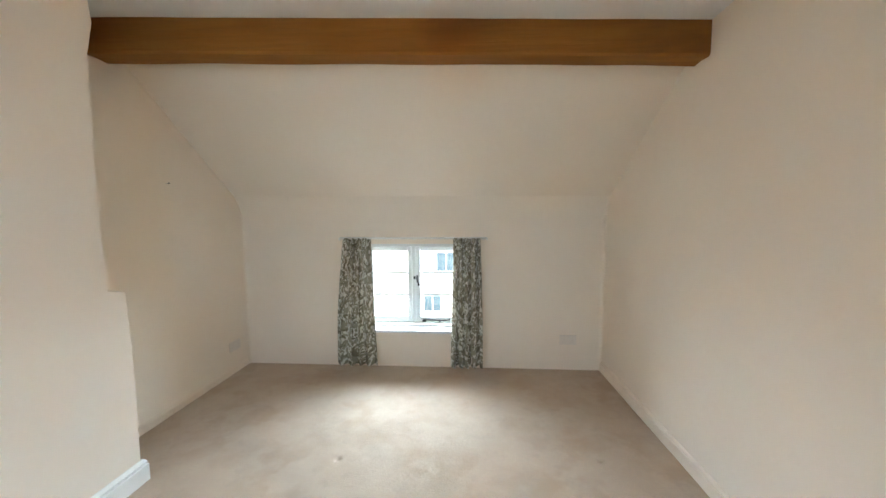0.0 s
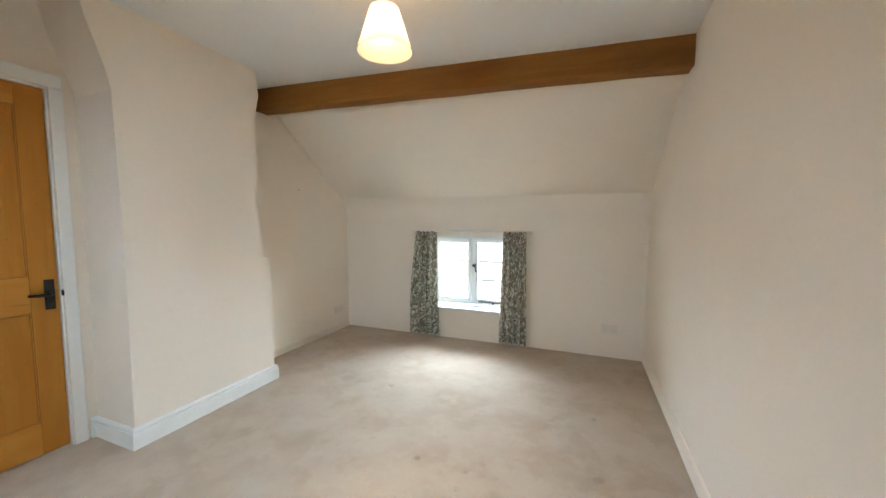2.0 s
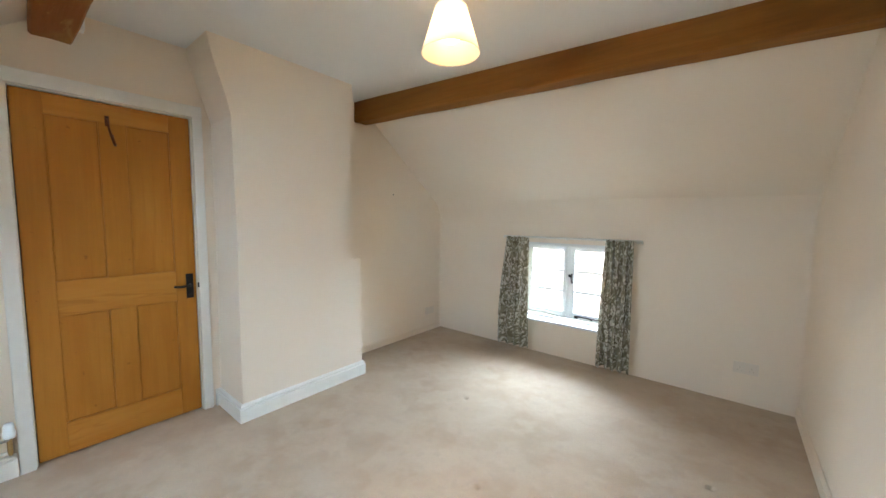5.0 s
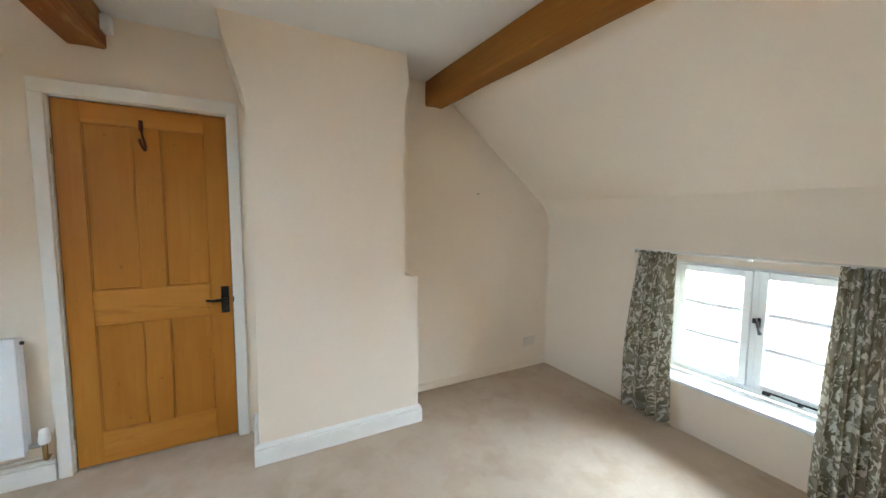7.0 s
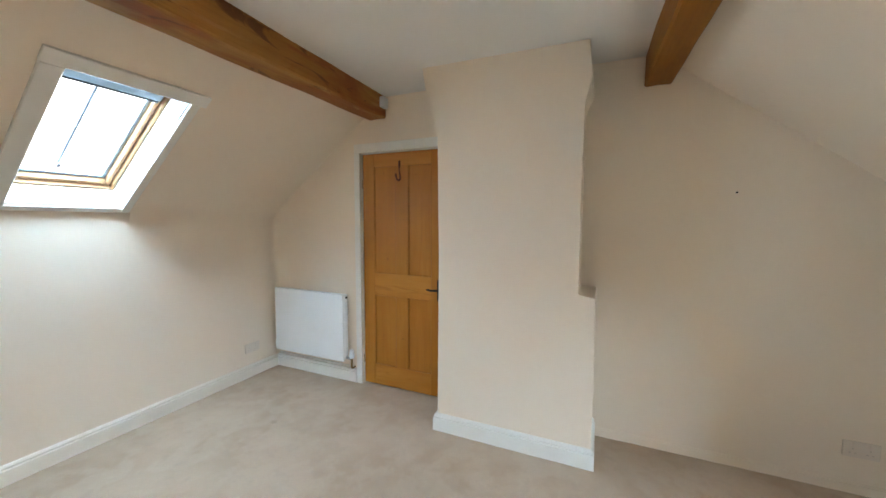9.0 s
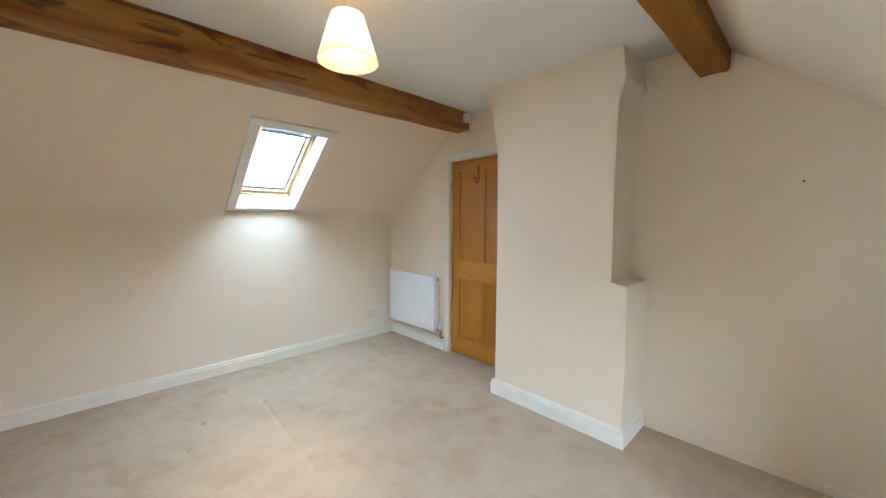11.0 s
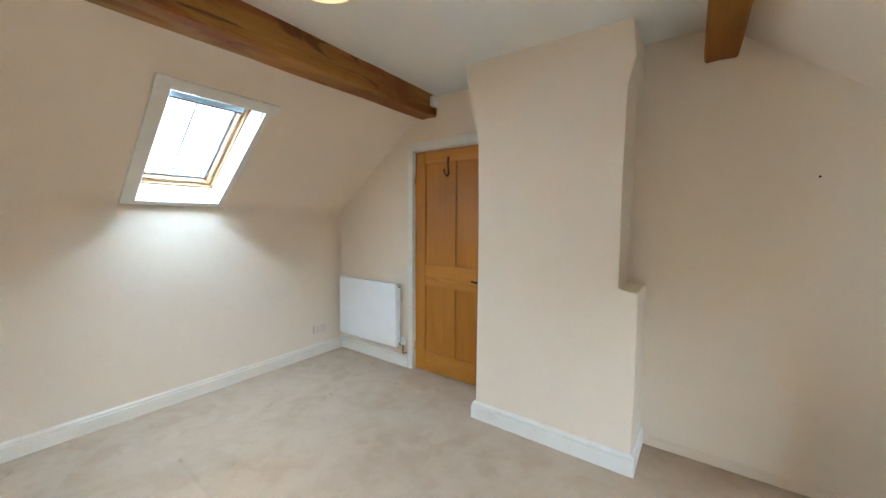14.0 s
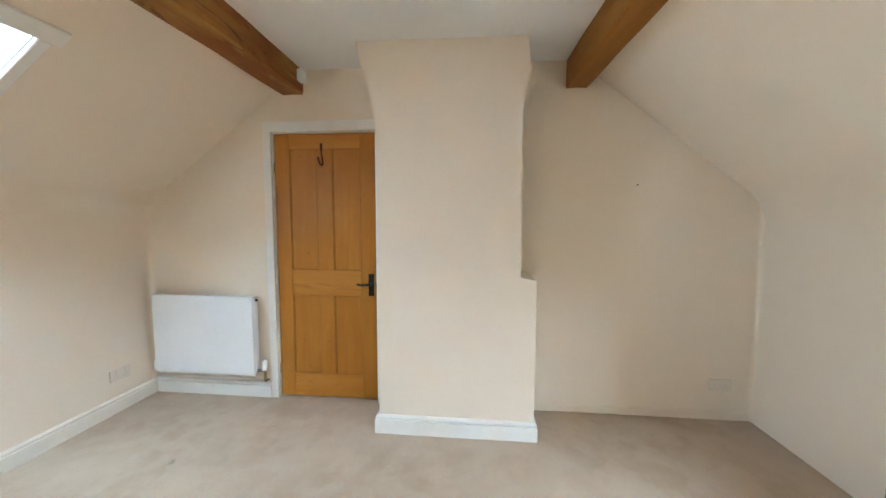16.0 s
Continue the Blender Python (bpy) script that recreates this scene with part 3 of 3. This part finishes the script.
# ---- sockets ----
def socket(name, m, label, gangs=2):
    """A face plate in local x (along the wall), z up, y out of the wall."""
    ob = new(name)
    ob.matrix_world = m
    tagged(ob, label, "socket", group="wall sockets")
    w = 0.073 if gangs == 2 else 0.043

    def sub(n, b, mat):
        o = link_mesh(n, b, mat)
        o.parent = ob
    sub("face_plate", box(-w, w, 0.0, 0.010, -0.043, 0.043, 0.004, 2), PLATE)
    for k in range(gangs):
        cx = -0.034 + 0.068 * k if gangs == 2 else 0
        sub("switch", box(cx - 0.006, cx + 0.006, 0.010, 0.014, 0.018, 0.036, 0.001, 1), PLATE)
        for dx, z, sx, sz in ((0, 0.004, 0.003, 0.005), (-0.011, -0.018, 0.004, 0.003), (0.011, -0.018, 0.004, 0.003)):
            sub("pin_hole", box(cx + dx - sx, cx + dx + sx, 0.0100, 0.0106, z - sz, z + sz), PIN)
    return ob


socket("double_socket", pose(1.424, N - 0.0005, 0.275, 0, 0, 180), "ivory double socket low on the window wall")
socket("double_socket", pose(W + 0.0005, 3.677, 0.245, 0, 0, -90), "ivory double socket low in the alcove")
socket("double_socket", pose(-1.235, S + 0.0005, 0.265, 0, 0, 0), "ivory double socket beside the radiator corner")

nail = empty("wall_nail")
tagged(nail, "small steel nail sticking out of the alcove wall", "nail")
part("nail_shank", cyl((W - 0.01, 3.073, 1.600), (W + 0.018, 3.073, 1.604), 0.0022, seg=8), STEEL, nail)
part("nail_head", cyl((W + 0.018, 3.073, 1.604), (W + 0.021, 3.073, 1.6045), 0.0052, seg=12), DARK, nail)

sensor = empty("beam_sensor")
tagged(sensor, "small white plastic box on the beam end", "sensor")
part("sensor_case", box(-1.50, -1.43, 0.760, 0.800, 2.325, 2.405, 0.008, 3), ENAMEL, sensor)
part("sensor_base", box(-1.495, -1.435, 0.752, 0.760, 2.33, 2.40), DARK, sensor)

# ---- pendant lamp ----
LX, LY = 0.303, 1.719
lamp = empty("pendant_lamp")
tagged(lamp, "lit pendant lamp with a cream cone shade", "pendant lamp")
ztop = TOP + drop(LX, LY)
part("ceiling_rose", lathe([(0, -0.026), (0.020, -0.026), (0.036, -0.016), (0.043, 0.001), (0, 0.001)], (LX, LY, ztop), 28), PLASTIC, lamp, "white ceiling rose", True)
part("flex", cyl((LX, LY, 2.262), (LX, LY, ztop - 0.02), 0.0028, seg=8), PLASTIC, lamp)
part("lampholder", lathe([(0, 0.05), (0.010, 0.05), (0.016, 0.03), (0.019, 0.0), (0.019, -0.025), (0, -0.025)], (LX, LY, 2.217), 20), PLASTIC, lamp, smooth=True)
shade = part("shade", lathe([(0.126, 2.058), (0.096, 2.152), (0.0665, 2.245)], (LX, LY, 0), 48), SHADE, lamp, "cream fabric cone lampshade, glowing", True)
for r, z in ((0.1255, 2.059), (0.066, 2.244)):
    part("wire_ring", sweep([(LX + r * math.cos(a * math.pi / 18), LY + r * math.sin(a * math.pi / 18), z) for a in range(37)], 0.0016, 6), PLASTIC, shade)
for k in range(3):
    a = k * 2.094
    part("shade_spoke", cyl((LX + 0.018 * math.cos(a), LY + 0.018 * math.sin(a), 2.215), (LX + 0.0655 * math.cos(a), LY + 0.0655 * math.sin(a), 2.241), 0.0014, seg=6), PLASTIC, shade)
part("bulb", lathe([(0.0, -0.096), (0.018, -0.093), (0.036, -0.078), (0.044, -0.054), (0.039, -0.030), (0.022, -0.008), (0.013, 0.004), (0, 0.006)], (LX, LY, 2.196), 24), BULB, lamp, "lit warm bulb", True)

# ---- north window ----
WY = 4.03            # inner face of the frame
win = empty("window_1")
tagged(win, "white two-light cottage casement window with glazing bars", "window", kind="structure")


def ring(bm, x0, x1, z0, z1, w, y0, y1, bev=0.004):
    box(x0, x0 + w, y0, y1, z0, z1, bev, 1, bm)
    box(x1 - w, x1, y0, y1, z0, z1, bev, 1, bm)
    box(x0 + w, x1 - w, y0 + 0.0005, y1, z0, z0 + w, bev, 1, bm)
    box(x0 + w, x1 - w, y0 + 0.0005, y1, z1 - w, z1, bev, 1, bm)
    return bm


part("window_frame", ring(bmesh.new(), WIN_X0 + 0.001, WIN_X1 - 0.001, WIN_Z0 + 0.03, WIN_Z1 - 0.001, 0.032, WY + 0.006, WY + 0.075), FRAME_WHITE, win)
part("mullion", box(0.018, 0.052, WY + 0.004, WY + 0.075, WIN_Z0 + 0.06, WIN_Z1 - 0.03, 0.003, 1), FRAME_WHITE, win)
for x0, x1, side in ((WIN_X0 + 0.034, 0.017, 0), (0.053, WIN_X1 - 0.034, 1)):
    c = part("casement", ring(bmesh.new(), x0, x1, WIN_Z0 + 0.064, WIN_Z1 - 0.034, 0.042, WY - 0.004 - 0.006 * side, WY + 0.045), FRAME_WHITE, win)
    gx0, gx1, gz0, gz1 = x0 + 0.042, x1 - 0.042, WIN_Z0 + 0.106, WIN_Z1 - 0.076
    hgt = (gz1 - gz0) / 3
    for k in (1, 2):
        part("glazing_bar", box(gx0, gx1, WY + 0.012, WY + 0.032, gz0 + k * hgt - 0.014, gz0 + k * hgt + 0.014, 0.004, 1), FRAME_WHITE, c)
    for k in range(3):
        pane = part("pane", box(gx0 - 0.003, gx1 + 0.003, WY + 0.022, WY + 0.026, gz0 + k * hgt - 0.001, gz0 + (k + 1) * hgt - 0.001 + 0.0005), GLASS, c)
        pane.visible_shadow = False
part("window_board", box(WIN_X0 + 0.02, WIN_X1 - 0.02, 3.832, 3.8845, 0.327, 0.352, 0.006, 2), FRAME_WHITE, win, "white painted window board")
part("window_sill", box(WIN_X0 + 0.0015, WIN_X1 - 0.0015, 3.8850, WY + 0.006, 0.3262, 0.352, 0.002, 1), FRAME_WHITE, win)
part("reveal_head", box(WIN_X0 + 0.0015, WIN_X1 - 0.0015, N + 0.004, WY + 0.004, WIN_Z1 - 0.012, WIN_Z1 - 0.0015), FRAME_WHITE, win)
fast = part("casement_fastener", box(0.058, 0.074, WY - 0.018, WY - 0.010, 0.765, 0.825, 0.002, 1), IRON, win, "black iron casement fastener")
part("fastener_arm", sweep([(0.064, WY - 0.016, 0.80), (0.066, WY - 0.040, 0.805), (0.072, WY - 0.046, 0.782), (0.079, WY - 0.044, 0.755), (0.084, WY - 0.040, 0.735)], [0.009, 0.008, 0.006, 0.007, 0.012], 8), IRON, fast)
part("fastener_keep", box(0.030, 0.048, WY - 0.006, WY + 0.0035, 0.785, 0.815, 0.002, 1), IRON, fast)
stay = part("casement_stay", sweep([(0.115, WY - 0.022, 0.400), (0.16, WY - 0.024, 0.404), (0.28, WY - 0.024, 0.400), (0.36, WY - 0.024, 0.402), (0.375, WY - 0.026, 0.41)], [0.009, 0.006, 0.0055, 0.0055, 0.008], 8), IRON, win, "black iron casement stay")
part("stay_pin", box(0.11, 0.145, WY - 0.030, WY - 0.012, 0.384, 0.402, 0.002, 1), IRON, stay)
part("stay_pin", box(0.265, 0.285, WY - 0.030, WY - 0.012, 0.384, 0.400, 0.002, 1), IRON, stay)

# ---- curtains ----
rod = empty("curtain_rod")
tagged(rod, "slim white curtain rail above the window", "curtain rail")
part("rail", cyl((-0.60, 3.839, 1.184), (0.70, 3.839, 1.184), 0.0095, seg=14), GLOSS, rod, smooth=True)
for x in (-0.57, 0.06, 0.67):
    part("bracket", box(x - 0.012, x + 0.012, 3.845, 3.8855, 1.165, 1.187, 0.002, 1), GLOSS, rod)
for x in (-0.604, 0.704):
    part("end_stop", box(x - 0.006, x + 0.006, 3.829, 3.849, 1.163, 1.189, 0.003, 1), GLOSS, rod)


def curtain(x_top, x_bot, seed, label):
    """A gathered cloth hung from (x0, x1) at the rail to (x0, x1) at its hem."""
    ob = empty("curtain")
    tagged(ob, label, "curtain", group="pair of curtains")
    bm = bmesh.new()
    uvl = bm.loops.layers.uv.new("UVMap")
    nu, nv = 96, 44
    folds = 4.5
    cloth = 0.62
    rows = []
    for j in range(nv + 1):
        v = j / nv
        z = 0.050 + 1.135 * v
        h = 1 - v
        row = []
        for i in range(nu + 1):
            u = i / nu
            uu = u + 0.03 * math.sin(9 * u + seed + 1.5 * v)
            a0, a1 = (b + (t - b) * v ** 1.6 for t, b in zip(x_top, x_bot))
            x = a0 + (a1 - a0) * u + 0.007 * math.sin(4 * math.pi * folds * uu + seed) * (0.3 + h)
            amp = 0.017 + 0.019 * h ** 0.6
            y = 3.834 - 0.048 * min(1.0, h * 1.6) + amp * math.sin(2 * math.pi * folds * uu + seed + 0.5 * math.sin(3 * h + seed)) + 0.004 * math.sin(2 * math.pi * 11 * u + 3 * seed + 2 * v) * (1 - 0.5 * h)
            if v > 0.93:
                y += 0.004 * math.sin(2 * math.pi * 16 * u)
            row.append(bm.verts.new((x, min(y, 3.872), z + 0.006 * math.sin(2 * math.pi * folds * u + seed) * (v < 0.02))))
        rows.append(row)
    for j in range(nv):
        for i in range(nu):
            f = bm.faces.new((rows[j][i], rows[j][i + 1], rows[j + 1][i + 1], rows[j + 1][i]))
            for lp, (a, c) in zip(f.loops, ((i, j), (i + 1, j), (i + 1, j + 1), (i, j + 1))):
                lp[uvl].uv = (a / nu * cloth + seed, c / nv * 1.15)
    c = part("cloth", bm, CURTAIN, ob, smooth=True)
    s = c.modifiers.new("thickness", "SOLIDIFY")
    s.thickness = 0.0025
    for k in range(9):
        x = x_top[0] + (x_top[1] - x_top[0]) * (k + 0.5) / 9
        part("glider_hook", sweep([(x, 3.841, 1.167), (x, 3.836, 1.155), (x, 3.842, 1.15)], 0.0018, 6), PLASTIC, ob)
    return ob


curtain((-0.580, -0.318), (-0.645, -0.270), 0.4, "sage-grey leaf-print curtain drawn back beside the window")
curtain((0.412, 0.640), (0.392, 0.665), 2.1, "sage-grey leaf-print curtain bunched beside the open casement side")

# ---- roof window ----
sk = empty("window_2")
tagged(sk, "pine-framed roof window in a white splayed reveal", "window", kind="structure")


def slope_box(u0, u1, v0, v1, w0, w1, bevel=0.0, bm=None):
    b = box(u0, u1, v0, v1, w0, w1, bevel, 1)
    for q in b.verts:
        q.co = on_south(*q.co)
    if bm is None:
        return b
    tmp = bpy.data.meshes.new("tmp")
    b.to_mesh(tmp)
    b.free()
    bm.from_mesh(tmp)
    bpy.data.meshes.remove(tmp)
    return bm


def slope_ring(u0, u1, v0, v1, t, w0, w1, bev=0.003):
    b = bmesh.new()
    slope_box(u0, u0 + t, v0, v1, w0, w1, bev, b)
    slope_box(u1 - t, u1, v0, v1, w0, w1, bev, b)
    slope_box(u0 + t, u1 - t, v0, v0 + t, w0, w1, bev, b)
    return slope_box(u0 + t, u1 - t, v1 - t, v1, w0, w1, bev, b)


for n, a in (("architrave", (SK_X0 - 0.045, SK_X0 + 0.004, SK_V0 - 0.03, SK_V1 - 0.004)), ("architrave", (SK_X1 - 0.004, SK_X1 + 0.075, SK_V0 - 0.03, SK_V1 - 0.004)),
             ("head_architrave", (SK_X0 - 0.075, SK_X1 + 0.078, SK_V1 - 0.004, SK_V1 + 0.072))):
    part(n, slope_box(*a, -0.016, 0.004, 0.004), GLOSS, sk)
part("bottom_bead", slope_box(SK_X0 - 0.045, SK_X1 + 0.075, SK_V0 - 0.042, SK_V0 - 0.002, -0.012, 0.004, 0.003), GLOSS, sk)
g = 0.0015
for a in ((SK_X0 + g, SK_X0 + 0.008, SK_V0 + g, SK_V1 - g), (SK_X1 - 0.008, SK_X1 - g, SK_V0 + g, SK_V1 - g), (SK_X0 + 0.008, SK_X1 - 0.008, SK_V0 + g, SK_V0 + 0.008),
          (SK_X0 + 0.008, SK_X1 - 0.008, SK_V1 - 0.008, SK_V1 - g)):
    part("reveal_lining", slope_box(*a, 0.005, 0.136), FRAME_WHITE, sk)
part("roof_frame", slope_ring(SK_X0 - 0.02, SK_X1 + 0.02, SK_V0 - 0.02, SK_V1 + 0.02, 0.042, 0.1375, 0.23), VELUX_WOOD, sk, "varnished pine frame")
sash = part("sash", slope_ring(SK_X0 + 0.025, SK_X1 - 0.025, SK_V0 + 0.025, SK_V1 - 0.025, 0.024, 0.160, 0.225, 0.005), VELUX_WOOD, sk, "varnished pine sash")
part("seal", slope_ring(SK_X0 + 0.0495, SK_X1 - 0.0495, SK_V0 + 0.0495, SK_V1 - 0.0495, 0.020, 0.192, 0.224), PALE_SEAL, sash, "pale blue-grey glazing bead")
part("ventilation_flap", slope_box(SK_X0 + 0.030, SK_X1 - 0.030, SK_V1 - 0.168, SK_V1 - 0.030, 0.150, 0.1595, 0.004), PALE_SEAL, sash, "pale grey ventilation flap")
# Near-black bar along the flap edge; its colour also gives the flap's shadow line.
part("ventilation_bar", slope_box(SK_X0 + 0.040, SK_X1 - 0.036, SK_V1 - 0.182, SK_V1 - 0.1685, 0.150, 0.172, 0.003), GREY_SEAL, sash, "grey ventilation bar, dark for the shadow under the flap")
part("glazing_bar", slope_box(-0.034, -0.022, SK_V0 + 0.12, SK_V1 - 0.07, 0.215, 0.224, 0.002), GREY_SEAL, sash)
pane = part("pane", slope_box(SK_X0 + 0.066, SK_X1 - 0.066, SK_V0 + 0.066, SK_V1 - 0.066, 0.206, 0.210), GLASS, sash)
pane.visible_shadow = False
part("catch", slope_box(-0.036, -0.020, SK_V0 + 0.105, SK_V0 + 0.130, 0.196, 0.2055, 0.002), GREY_SEAL, sash)
sky_m = Matrix.Translation(on_south((SK_X0 + SK_X1) / 2, (SK_V0 + SK_V1) / 2 + 0.30, 0.40)) @ (-S_OUT).to_track_quat("-Z", "Y").to_matrix().to_4x4()
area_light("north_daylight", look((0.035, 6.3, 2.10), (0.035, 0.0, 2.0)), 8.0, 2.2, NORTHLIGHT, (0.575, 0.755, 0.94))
area_light("skylight_daylight", sky_m, 2.4, 2.0, SKYLIGHT, (0.50, 0.725, 0.95))

# ---- outdoors ----
bm = bmesh.new()
bmesh.ops.create_grid(bm, x_segments=8, y_segments=8, size=1500, matrix=Matrix.Translation((0, 0, -2.8)))
tagged(link_mesh("ground", bm, GRAVEL), "pale gravel yard outside the cottage", "ground", kind="structure")
house = empty("neighbour_house")
tagged(house, "white rendered house across the yard", "house")
HY = 13.0


def house_window(x0, x1, z0, z1):
    f = part("window", ring(bmesh.new(), x0, x1, z0, z1, 0.05, HY - 0.02, HY + 0.05), FRAME_WHITE, house)
    part("glass", box(x0 + 0.05, x1 - 0.05, HY + 0.012, HY + 0.02, z0 + 0.05, z1 - 0.05), FAR_GLASS, f)
    part("bar", box((x0 + x1) / 2 - 0.015, (x0 + x1) / 2 + 0.015, HY - 0.01, HY + 0.011, z0 + 0.05, z1 - 0.05), FRAME_WHITE, f)
    part("sill", box(x0 - 0.06, x1 + 0.06, HY - 0.10, HY - 0.021, z0 - 0.06, z0), FRAME_WHITE, f)


HW = [(-0.55, 0.20, -0.55, 0.22), (-1.0, -0.32, -1.95, -1.25)]
xs = sorted({-9.0, 7.0, *[v for w in HW for v in w[:2]]})
zs = sorted({-2.85, 2.4, *[v for w in HW for v in w[2:]]})
part("wall", slab(xs, zs, lambda u, v: any(a < u < b and c < v < d for a, b, c, d in HW), lambda u, v, w: (u, HY + w, v), 0.3), RENDER_WHITE, house)
for w in HW:
    house_window(*w)
part("roof", prism([(HY - 0.35, 2.3), (HY + 3.5, 5.0), (HY + 7.3, 2.3)], lambda u, v, w: (-9.3 + w, u, v), 16.6), SLATE, house)
part("rear_block", box(-9.0, 7.0, HY + 0.31, HY + 7.0, -2.85, 2.4), RENDER_WHITE, house)
